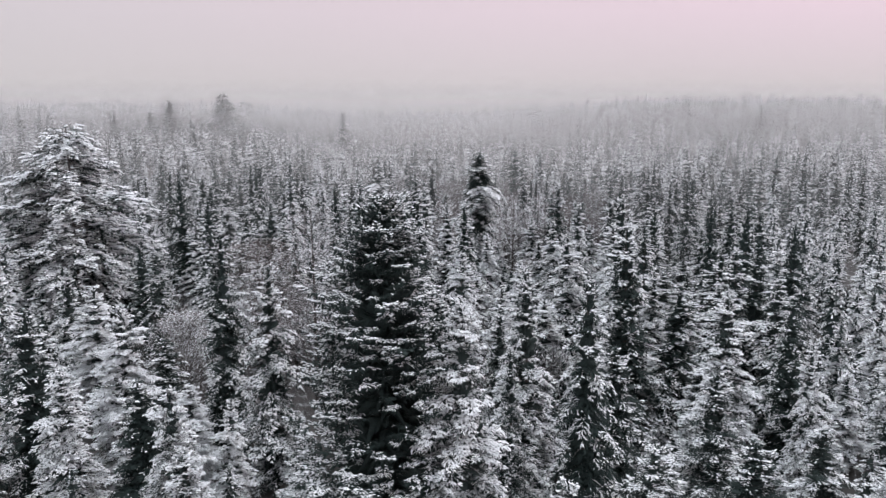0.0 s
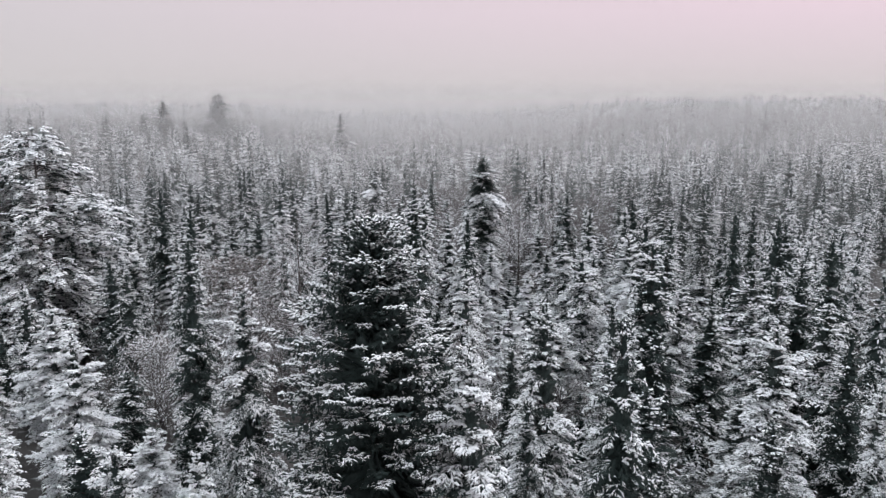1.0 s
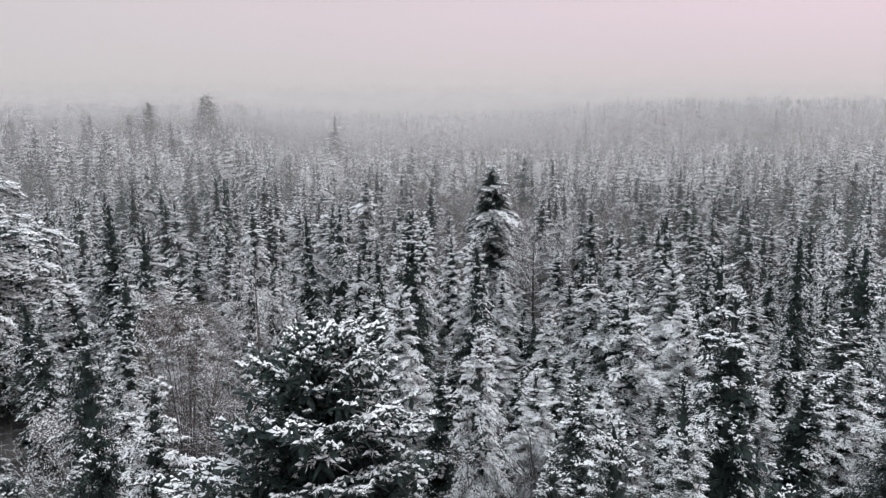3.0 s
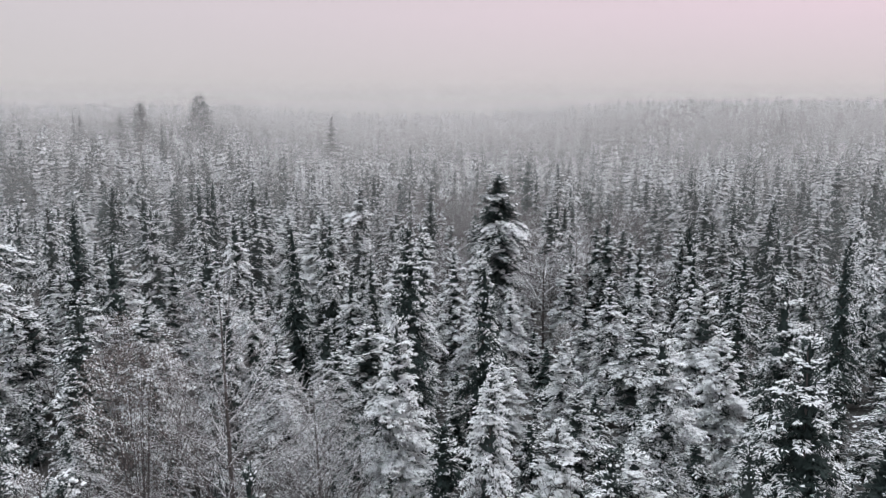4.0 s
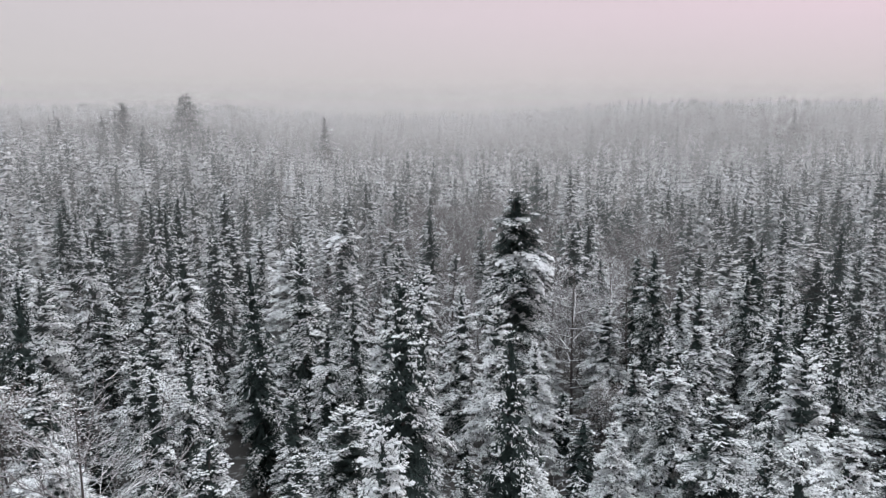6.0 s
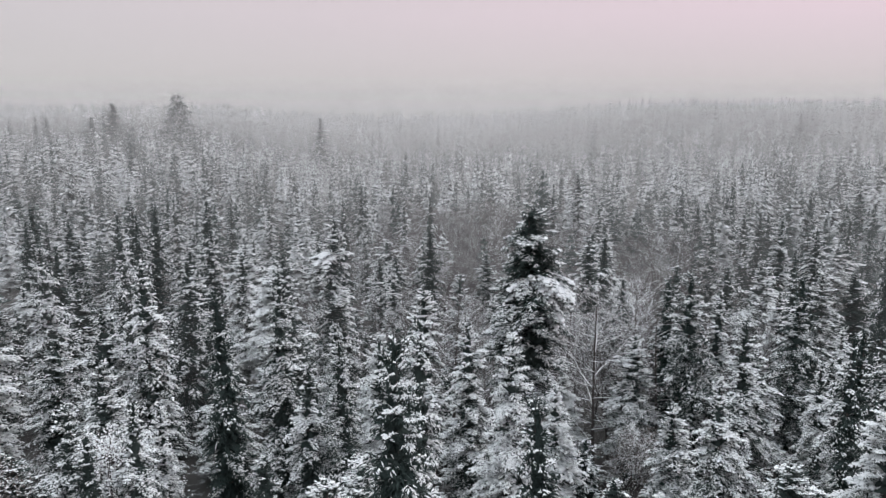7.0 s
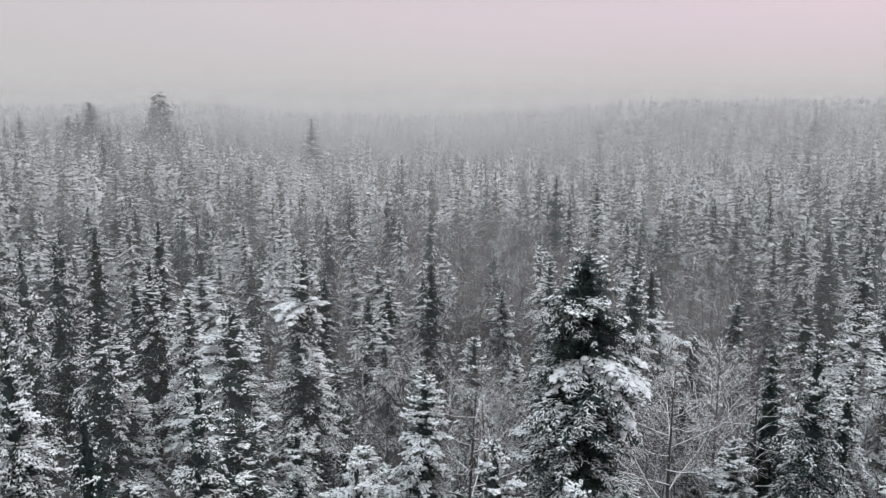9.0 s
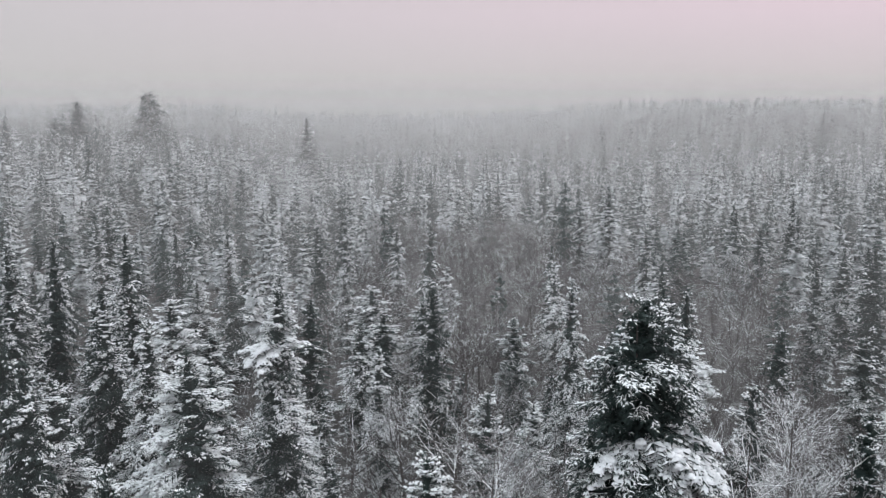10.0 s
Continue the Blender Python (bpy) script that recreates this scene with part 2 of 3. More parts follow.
def fronds(rng, root, out, reach, rise, sag, load, twigs, fingers, width, hang=0.3, lift=0.05, body=True, spread=0.37):
    """Boughs from root along out: each a flat spray of side twigs that shorten to its tip, bending down by sag.
    twigs: how many grow on each metre; fingers: side shoots and itself; load: how much of it lies under snow."""
    up = np.array([0, 0, 1.0])
    count = np.clip(np.ceil(reach * twigs), 3, 70).astype(int)
    own = np.repeat(np.arange(len(root)), count)
    rank = np.arange(len(own)) - np.repeat(np.cumsum(count) - count, count)
    n, last = len(own), rank + 1 == count[own]
    s = np.clip(0.10 + 0.86 * (rank + 1) / count[own] + rng.normal(0, 0.03, n), 0.06, 1.0)
    R, o = reach[own], out[own]
    tang = np.cross(up, o)
    fwd = unit(o + up * (rise[own] - 2 * sag[own] * s)[:, None])
    p = root[own] + o * (R * s)[:, None] + up * (R * (rise[own] * s - sag[own] * s**2))[:, None]
    p = p + rng.normal(0, 0.02, (n, 3)) + tang * (0.10 * R * s * np.sin(7 * own + 2 * s))[:, None]
    turn = np.where(rank % 2 == 0, 1, -1) * np.where(last, 0.1, rng.uniform(0.6, 1.2, n))
    way = fwd * np.cos(turn)[:, None] + tang * np.sin(turn)[:, None]
    way[:, 2] += rng.normal(-0.10, 0.15, n)
    way = unit(way)
    length = (spread * R * np.clip(1.12 - s, 0, 1) ** 0.8 * np.clip(s * 3.5, 0.5, 1) + 0.07) * rng.uniform(0.7, 1.25, n)
    girth = np.full(n, width) * rng.uniform(0.75, 1.3, n)
    quads, whose, at = [blades(p, way, length, girth * (1 + 0.8 * (fingers == 1)), rng)], [own], [s]
    ridge = np.nonzero(rank % (3 if fingers > 1 else 999) == 0)[0]
    quads.append(blades(p[ridge], fwd[ridge], np.maximum(2.6 * R[ridge] / count[own[ridge]], 0.12), girth[ridge] * 1.2, rng, 0.05))
    whose.append(own[ridge])
    at.append(s[ridge])
    for k in range(fingers - 1):
        f = rng.uniform(0.2, 0.75, n)
        bend = (1 if k % 2 else -1) * rng.uniform(0.5, 1.0, n)
        side = unit(np.cross(way, up) + 1e-5)
        w = way * np.cos(bend)[:, None] + side * np.sin(bend)[:, None]
        w[:, 2] += rng.normal(0, 0.18, n)
        quads.append(blades(p + way * (length * f)[:, None], unit(w), length * (1 - 0.6 * f) * 0.62 + 0.03, girth * 0.9, rng))
        whose.append(own)
        at.append(s)
    quads, whose, at = np.concatenate(quads), np.concatenate(whose), np.concatenate(at)
    lies = rng.random(len(quads)) < 0.92 * np.clip((at - 1.0 + 1.25 * load[whose]) / 0.35 + 0.12, 0.04, 1) * np.clip(load[whose] / 0.15, 0, 1)
    snow = mounds(quads[lies], lift, rng, body)
    k = rng.random(n) < hang
    if k.any():
        # shoots that hang below the bough and lie in its shade
        fall = unit(way[k] * 0.5 + np.stack([rng.normal(0, 0.25, k.sum()), rng.normal(0, 0.25, k.sum()), rng.uniform(-1.4, -0.6, k.sum())], 1))
        quads = np.concatenate([quads, blades(p[k], fall, length[k] * 0.6 + 0.08, girth[k] * 1.1, rng, 0)])
    return folded(quads), snow


def outline(u, fullness):
    """Half width of a crown, from the tip (0) down (1): a point that soon widens."""
    return (1 - np.exp(-fullness * u)) / (1 - math.exp(-fullness))


def skirts(rng, h, w, low, fullness, droop, tiers, per, share=0.9, under=True):
    """The mass of a crown: tier upon tier of ridged boughs that join into ragged skirts, shaded beneath."""
    u = ((np.arange(tiers) + 0.3 + rng.random(tiers) * 0.5) / tiers) ** 1.12
    u = u[:, None]
    r = share * w / 2 * (0.04 + 0.96 * outline(u, fullness)) * (1 - 0.3 * np.clip(u - 0.85, 0, 1) / 0.15)
    z = h - u * h * (1 - low)
    step = h * (1 - low) / tiers
    turn = (np.arange(per) + rng.normal(0, 0.22, (tiers, per))) * 2 * np.pi / per + rng.random((tiers, 1)) * 6.28
    gap = turn + np.pi / per
    slope = (0.45 - (0.45 + droop) * np.clip(u * 1.6, 0, 1)) * np.ones_like(turn) + rng.normal(0, 0.26, turn.shape)
    z = z + rng.normal(0, 0.22 * step, turn.shape)

    def ring(angle, radius, height):
        return np.stack([np.cos(angle) * radius, np.sin(angle) * radius, height + 0 * angle], -1).reshape(-1, 3)

    far = r * rng.uniform(0.5, 1.25, turn.shape)
    near = r * rng.uniform(0.36, 0.62, turn.shape)
    inner = ring(turn, 0.16 * r + 0.02, z.mean(1, keepdims=True) + 0.45 * step)
    ridge = ring(turn, 0.58 * far, z + slope * 0.58 * far + 0.10 * far + 0.05 + rng.normal(0, 0.03, turn.shape))
    tip = ring(turn, far, z + slope * far)
    notch = ring(gap, near, z + slope * near - 0.05 - 0.10 * near)
    below = ring(turn, 0.25 * r, z.mean(1, keepdims=True) - 0.55 * step)
    n = tiers * per
    k = np.arange(n)
    nxt = (k // per) * per + (k % per + 1) % per
    prv = (k // per) * per + (k % per - 1) % per
    I, D, T, N, B = k, n + k, 2 * n + k, 3 * n + k, 4 * n + k
    faces = [(I, N[prv], D), (D, N[prv], T), (D, T, N), (I, D, N), (I, N, I[nxt])]
    if under:
        faces += [(T, N[prv], B), (N, T, B), (N, B, B[nxt])]
    verts = np.concatenate([inner, ridge, tip, notch, below])
    peak = np.array([[0, 0, h]])
    cap = (np.arange(per), (np.arange(per) + 1) % per, np.full(per, len(verts)))
    return np.concatenate([verts, peak]), np.concatenate([np.stack(f, 1) for f in (*faces, cap)])


# gap between whorls, boughs in each, twigs on a metre, fingers, width of a twig, share of hanging shoots, body of the snow, skirts within
FINE = (0.33, 9, 23, 4, 0.043, 0.35, True, (22, 11, 0.50, True))
MIDDLE = (0.40, 8, 13, 3, 0.075, 0.3, False, (18, 9, 0.52, True))
SPARE = (0.50, 7, 7, 2, 0.11, 0.2, False, (14, 7, 0.74, False))
COARSE = (0.95, 5, 3, 1, 0.16, 0.0, False, (12, 6, 0.92, False))
DISTANT = (2.6, 4, 1, 1, 0.40, 0.0, False, (8, 5, 1.0, False))


def lumps(rng, az, z, waves=9):
    """Uneven growth round a crown: about -1 to 1, by bearing and height."""
    f = 0 * z
    for _ in range(waves):
        a, b, c = rng.normal(0, 1.6), rng.normal(0, 1.6), rng.normal(0, 2.2)
        f = f + np.cos(a * np.cos(az) + b * np.sin(az) + c * z + rng.random() * 6.28)
    return f / math.sqrt(waves)


def conifer(rng, h, w, detail, snowy, low=0.06, fullness=3.2, droop=0.45, lift=0.0, short=9.0):
    """The needles and the snow of one conifer of height h and crown width w: whorls of drooping boughs, each a spray of twigs, no longer than short."""
    gap, per, twigs, fingers, width, hang, body, core = detail
    whorls = int(h * (1 - low) / gap)
    z = h - 0.12 - (h - low * h) * ((np.arange(whorls) + rng.random(whorls) * 0.6) / whorls) ** 1.08
    z = np.repeat(z, per) + rng.normal(0, 0.28 * gap, whorls * per)
    z = z[rng.random(len(z)) > 0.10]
    u = np.clip((h - z) / (h * (1 - low)), 0.01, 1)
    az = rng.random(len(u)) * 2 * np.pi
    uneven = lumps(rng, az, z)
    r = w / 2 * (0.05 + 0.95 * outline(u, fullness)) * (1 - 0.35 * np.clip(u - 0.8, 0, 1) / 0.2) * rng.uniform(0.62, 1.15, len(u))
    r = np.clip(r * np.clip(1 + 0.20 * uneven, 0.5, 1.4), 0.12, None)
    top = np.clip(1 - u * 3.2, 0, 1)
    rise = 0.9 * top + (0.22 + lift) * (1 - top) + rng.normal(0, 0.12, len(u))
    sag = (0.10 + droop * (1 - top)) * rng.uniform(0.7, 1.3, len(u))
    load = np.clip(snowy * (1 - 0.35 * top) + min(1, snowy * 3) * (0.22 * uneven + rng.normal(0, 0.22, len(u))), 0.01, 1)
    out = np.stack([np.cos(az), np.sin(az), 0 * az], 1)
    stub = np.maximum(r - short, 0)
    r = r - stub
    root = np.stack([0 * z, 0 * z, z + 0.25 * stub * rise], 1) + out * stub[:, None]
    needles, cover = fronds(rng, root, out, r, rise, sag, load, twigs, fingers, width, hang, 0.03 if body else 0.045, body)
    k = 7
    lead_at = np.stack([np.zeros(k), np.zeros(k), h - 0.34 - 0.05 * h * rng.random(k)], 1)
    lead = unit(np.stack([rng.normal(0, 0.35, k), rng.normal(0, 0.35, k), np.ones(k)], 1))
    lead[0], lead_at[0, 2] = (0, 0, 1), h - 0.36
    leader = folded(blades(lead_at, lead, rng.uniform(0.28, 0.40, k), np.full(k, 0.09), rng, 0))
    return joined([needles, skirts(rng, h - 0.3, w, low, fullness, droop * 0.8, *core), leader]), cover


def tube(points, radii, sides=6):
    """A tapered stem through the points."""
    points = np.asarray(points, float)
    ways = np.gradient(points, axis=0)
    verts, faces = [], []
    for k, (p, d, r) in enumerate(zip(points, unit(ways), radii)):
        a = unit(np.cross(d, [0.31, 0.95, 0.05]))
        b = np.cross(d, a)
        t = np.arange(sides) * 2 * np.pi / sides
        verts.append(p + r * (np.cos(t)[:, None] * a + np.sin(t)[:, None] * b))
        if k:
            i = np.arange(sides)
            j = (i + 1) % sides
            o, q = (k - 1) * sides, k * sides
            faces += [np.stack([o + i, o + j, q + j], 1), np.stack([o + i, q + j, q + i], 1)]
    return np.concatenate(verts), np.concatenate(faces)


def joined(pieces):
    verts, faces, at = [], [], 0
    for v, f in pieces:
        verts.append(v)
        faces.append(np.asarray(f) + at)
        at += len(v)
    return np.concatenate(verts), np.concatenate(faces)


def stem(rng, h, r, sides=6):
    s = np.linspace(0, 1, 7)
    p = np.stack([np.cumsum(rng.normal(0, 0.003 * h, 7)) * s, np.cumsum(rng.normal(0, 0.003 * h, 7)) * s, -0.3 + s * (h * 0.97 + 0.3)], 1)
    return tube(p, r * (1 - 0.93 * s), sides)


def part(name, geometry, mat, parent, label=""):
    me = mesh_from(name, *geometry, [mat])
    if name in ("snow", "snow_shelf", "trunk", "limb"):
        me.polygons.foreach_set("use_smooth", np.ones(len(me.polygons), bool))
    ob = new(name, me)
    ob.parent = parent
    return tagged(ob, label)


def spruce(seed, h, w, detail, snowy, dark, kind="spruce_tree", **more):
    rng = np.random.default_rng(seed)
    tree = new(kind)
    needles, cover = conifer(rng, h, w, detail, snowy, **more)
    part("trunk", stem(rng, h, 0.016 * h), BARK, tree)
    part("crown", needles, NEEDLE_DARK if dark else NEEDLE, tree)
    tagged(part("snow", cover, SNOWY, tree, "dry snow lying on the boughs"), kind="stuff")
    return tree


WORDS = {
    "dark": "dark green spruce with light snow on its boughs",
    "snowy": "pale fir with drooping boughs thickly covered in snow",
    "plain": "narrow spruce frosted with dry snow in dense forest",
}
STYLES = {"dark": (0.26, True), "snowy": (0.58, False), "plain": (0.56, False)}
models = {}


def place_spruce(x, y, top, width, style, detail, rng):
    """One spruce with its tip at the height top, out of a handful of grown models."""
    pick = (style, detail, int(rng.integers(5)))
    h = max(2.5, top - float(land(x, y)))
    turn = Euler((rng.normal(0, 0.018), rng.normal(0, 0.018), rng.random() * 6.28))
    m = Matrix.LocRotScale((x, y, float(land(x, y))), turn, (width / 2.5, width / 2.5, h / 9.0))
    if pick in models:
        old = models[pick].scale
        m = Matrix.LocRotScale(m.translation, turn, (width / 2.5 / old[0], width / 2.5 / old[1], h / 9.0 / old[2]))
        tree = copy_thing(models[pick], m)
    else:
        snowy, dark = STYLES[style]
        seed = 100 * len(models) + 7
        tree = models[pick] = spruce(seed, 9.0, 2.9, detail, snowy, dark, "fir_tree" if style == "snowy" else "spruce_tree", fullness=(2.6, 1.9, 1.4, 3.0, 2.2)[pick[2]], droop=(0.28, 0.38, 0.48, 0.33, 0.55)[pick[2]])
        tree.matrix_basis = m
    return tagged(tree, WORDS[style], "tree", "firs of the forest" if style == "snowy" else "spruces of the forest")


# The stands of spruces: x, y, height of the tip, crown width.
NEAR_STAND = [
    (0.8, 23.6, 11.4, 3.0), (4.9, 26.4, 11.2, 2.6), (3.5, 30.5, 10.7, 2.6), (-16.7, 30.9, 8.9, 3.0), (12.0, 33.0, 9.2, 3.2),
    (2.4, 33.9, 8.3, 2.4), (-7.7, 34.0, 10.3, 3.0), (7.2, 37.2, 7.5, 2.6), (-13.5, 37.7, 5.8, 3.0), (16.3, 37.9, 8.7, 3.2),
    (7.7, 39.3, 8.6, 2.6), (14.5, 39.6, 9.9, 3.0), (-18.8, 41.6, 7.6, 3.0), (7.8, 47.7, 9.4, 3.2),
    (17.0, 48.5, 8.1, 4.4), (1.6, 50.6, 6.9, 2.0), (-19.5, 51.3, 8.2, 2.8), (-1.5, 55.3, 11.8, 2.4),
]
NEAR_DARK = [
    (9.7, 40.7, 10.9, 3.4),
    (-10.3, 36.2, 11.3, 2.4), (16.1, 40.0, 10.2, 2.6), (10.0, 43.2, 12.1, 3.0), (22.2, 49.4, 9.7, 2.6), (-1.8, 52.8, 12.4, 2.6),
    (20.2, 53.2, 10.4, 2.4), (1.4, 53.5, 10.6, 2.6), (7.9, 63.8, 6.4, 2.8), (10.1, 69.6, 10.2, 2.7), (15.9, 71.6, 9.5, 2.7),
    (20.4, 60.4, 9.9, 2.2), (21.5, 61.9, 9.8, 2.0), (14.9, 69.8, 9.0, 2.4), (9.9, 72.0, 9.4, 2.0), (-21.9, 66.8, 10.9, 2.6),
    (-8.4, 76.3, 9.7, 2.6), (-19.4, 65.2, 9.5, 2.0), (10.4, 88.4, 9.0, 2.4), (-19.8, 86.0, 10.7, 2.2),
    (-8.3, 63.7, 10.8, 2.4),
]
MIDDLE_STAND = [
    (-10.7, 57.4, 8.0, 2.4), (-14.6, 57.4, 8.0, 2.8), (-9.8, 58.4, 8.7, 2.2), (12.8, 58.6, 8.4, 3.2), (-11.6, 58.8, 8.4, 2.6),
    (-9.8, 60.6, 7.8, 2.2), (8.7, 61.5, 8.2, 2.6), (1.8, 62.3, 9.5, 2.2), (-5.4, 62.6, 8.4, 2.2), (-3.9, 62.7, 9.2, 2.2),
    (-12.7, 63.7, 8.2, 2.6), (-3.0, 65.6, 8.6, 2.4), (-6.8, 65.7, 11.0, 2.2), (11.5, 66.9, 8.9, 2.2), (12.8, 68.9, 6.8, 3.0),
    (25.1, 68.9, 9.2, 2.4), (-13.1, 69.0, 10.8, 2.8), (-15.1, 69.2, 8.8, 3.0), (-17.5, 69.5, 7.3, 2.6), (22.8, 69.6, 6.4, 2.4),
    (7.7, 69.8, 7.3, 2.6), (11.8, 71.4, 8.9, 2.0),
]
MIDDLE_STAND_FAR = [
    (-25.1, 73.6, 11.0, 2.4), (-22.7, 74.4, 8.3, 2.0), (23.2, 74.4, 9.2, 2.2), (-13.4, 77.6, 8.7, 2.4), (-29.0, 78.0, 10.1, 2.4),
    (24.2, 79.6, 9.7, 2.2), (2.3, 80.3, 6.6, 2.4), (-19.0, 81.8, 11.4, 2.2), (25.7, 81.8, 9.8, 2.2), (-12.9, 84.0, 8.6, 2.6),
    (-32.2, 84.4, 9.4, 2.2), (-14.8, 85.0, 9.8, 2.4), (4.6, 85.5, 10.0, 1.9), (18.4, 87.6, 6.8, 2.6), (-1.3, 87.4, 9.4, 2.0),
    (-4.9, 90.3, 6.8, 2.4), (47.8, 90.5, 8.6, 2.4), (15.8, 90.8, 6.3, 2.6), (-22.0, 91.7, 10.5, 2.2), (23.6, 92.0, 9.6, 2.4),
    (-13.6, 76.0, 9.7, 2.4), (-20.5, 76.3, 10.2, 2.4), (-3.5, 84.5, 7.3, 2.2),
]
BACK_STAND = [
    (-35.5, 91.6, 8.7, 2.2), (-26.2, 92.4, 8.0, 2.6), (-31.6, 95.5, 8.9, 2.2), (-22.6, 97.0, 9.8, 2.2), (36.1, 97.0, 7.5, 2.6),
    (20.4, 96.6, 8.7, 2.4), (5.8, 97.3, 8.5, 2.0), (9.9, 91.0, 8.6, 2.0), (-1.8, 103.2, 10.0, 2.2), (13.4, 102.2, 7.7, 2.2),
    (-26.1, 104.8, 8.0, 2.4), (35.9, 106.2, 7.3, 2.4), (-7.2, 106.7, 10.2, 2.0), (29.0, 106.9, 7.7, 2.4), (-24.4, 108.3, 9.2, 2.4),
    (-9.1, 108.8, 9.0, 2.2), (14.7, 110.8, 8.5, 2.2), (-20.4, 112.6, 8.5, 2.0), (-26.0, 113.4, 9.0, 2.4), (7.2, 108.5, 7.6, 2.4),
    (-27.7, 115.8, 8.3, 2.4),
]
FAR_STAND = [
    (-18.0, 117.9, 7.4, 2.0), (-8.6, 118.2, 9.2, 2.0), (24.5, 119.6, 7.0, 2.4), (29.8, 119.7, 8.1, 2.2), (-40.7, 119.8, 7.5, 2.4),
    (27.1, 120.5, 7.0, 2.4), (39.6, 122.0, 8.3, 2.2), (28.5, 124.8, 5.6, 2.6), (12.5, 126.0, 8.8, 2.0), (27.2, 126.7, 7.7, 2.4),
    (15.7, 128.3, 9.9, 3.0), (34.7, 131.5, 8.4, 2.4), (36.6, 136.3, 8.8, 2.2), (12.3, 140.6, 7.6, 2.0), (-3.9, 114.5, 8.2, 2.2),
]
rng = np.random.default_rng(5)
taken = []


def near_path(x, y):
    """The stretch of forest that the flight passes closest."""
    return abs(x) < 15 and y < 90 or y < 46


for stand, styles in (
    (NEAR_STAND, ("plain", "dark", "snowy", "dark", "plain")),
    (NEAR_DARK, ("dark",)),
    (MIDDLE_STAND, ("plain", "snowy")),
    (MIDDLE_STAND_FAR, ("plain", "snowy", "dark")),
    (BACK_STAND, ("plain", "dark")),
    (FAR_STAND, ("plain", "dark")),
):
    for k, (x, y, top, width) in enumerate(stand):
        place_spruce(x, y, top, width, styles[k % len(styles)], FINE if near_path(x, y) else MIDDLE, rng)
        taken.append((x, y))

# The tall broad spruce in the foreground.
old_tree = spruce(31, 14.7, 6.0, (0.18, 14, 14, 4, 0.06, 0.5, True, (38, 18, 0.50, True)), 0.50, True, fullness=4.2, droop=0.20, lift=0.45, short=0.95)
old_tree.matrix_basis = pose(-1.9, 24.3, float(land(-1.9, 24.3)), 0, 0, 40)
tagged(old_tree, "tall broad dark green spruce with snow on its boughs", "tree", "spruces of the forest")
taken += [(-1.9 + 2.0 * math.cos(k * 1.05), 24.3 + 2.0 * math.sin(k * 1.05)) for k in range(6)]

# The spruce with a thick shelf of snow on one side.
shelf_tree = spruce(47, 12.9, 3.3, (0.30, 11, 19, 4, 0.05, 0.4, True, (26, 12, 0.55, True)), 0.28, True, low=0.55, fullness=3.4, droop=0.32)
shelf_tree.matrix_basis = pose(3.1, 69.2, float(land(3.1, 69.2)))
tagged(shelf_tree, "dark spruce carrying a thick shelf of snow on one bough", "tree", "spruces of the forest")
taken.append((3.1, 69.2))


def heaps(at, size, g):
    """Rounded lumps of snow: low uneven domes."""
    n, k = len(at), 8
    turn = np.arange(k) * 2 * np.pi / k
    rings = []
    for share, rise in ((1.0, -0.30), (0.92, 0.12), (0.55, 0.46)):
        r = size[:, None] * share * g.uniform(0.75, 1.25, (n, k))
        rings.append(np.stack([np.cos(turn) * r, np.sin(turn) * r, size[:, None] * (rise + g.normal(0, 0.07, (n, k)))], -1))
    verts = np.concatenate([*rings, np.stack([0 * size, 0 * size, 0.55 * size], 1)[:, None]], 1) + at[:, None]
    i, j = np.arange(k), (np.arange(k) + 1) % k
    faces = []
    for low, high in ((0, k), (k, 2 * k)):
        faces += [np.stack([low + i, low + j, high + j], 1), np.stack([low + i, high + j, high + i], 1)]
    faces = np.concatenate([*faces, np.stack([2 * k + i, 2 * k + j, np.full(k, 3 * k)], 1)])
    return verts.reshape(-1, 3), ((3 * k + 1) * np.arange(n)[:, None, None] + faces).reshape(-1, 3)


def snow_shelf(tree, low_turn, high_turn, z, reach, count, seed, depth=0.5):
    """A load of fresh snow on drooping boughs of one side, between two bearings."""
    g = np.random.default_rng(seed)
    a = np.radians(g.uniform(low_turn, high_turn, count))
    out = np.stack([np.cos(a), np.sin(a), 0 * a], 1)
    root = np.stack([0 * a, 0 * a, z - depth * g.random(count)], 1)
    r = reach * g.uniform(0.6, 1.1, count)
    rise, sag = g.normal(0.15, 0.10, count), g.uniform(0.30, 0.60, count)
    twigs, heap = fronds(g, root, out, r, rise, sag, np.full(count, 1.6), 18, 4, 0.06, 0.3, 0.06)
    tagged(part("bent_growth", twigs, NEEDLE, tree, "boughs bent down under snow"), kind="stuff")
    own = np.repeat(np.arange(count), 16)
    q = g.uniform(0.25, 0.98, len(own))
    across = np.cross([0, 0, 1.0], out[own])
    at = root[own] + out[own] * (r[own] * q)[:, None] + across * (g.normal(0, 0.16, len(own)) * r[own] * (1.15 - q))[:, None]
    at[:, 2] += r[own] * (rise[own] * q - sag[own] * q**2) + 0.03
    lumps_of_snow = heaps(at, g.uniform(0.06, 0.15, len(own)) * (1.25 - 0.5 * q), g)
    return tagged(part("snow_shelf", joined([heap, lumps_of_snow]), SNOW_MAT, tree, "thick shelf of fresh white snow"), kind="stuff")


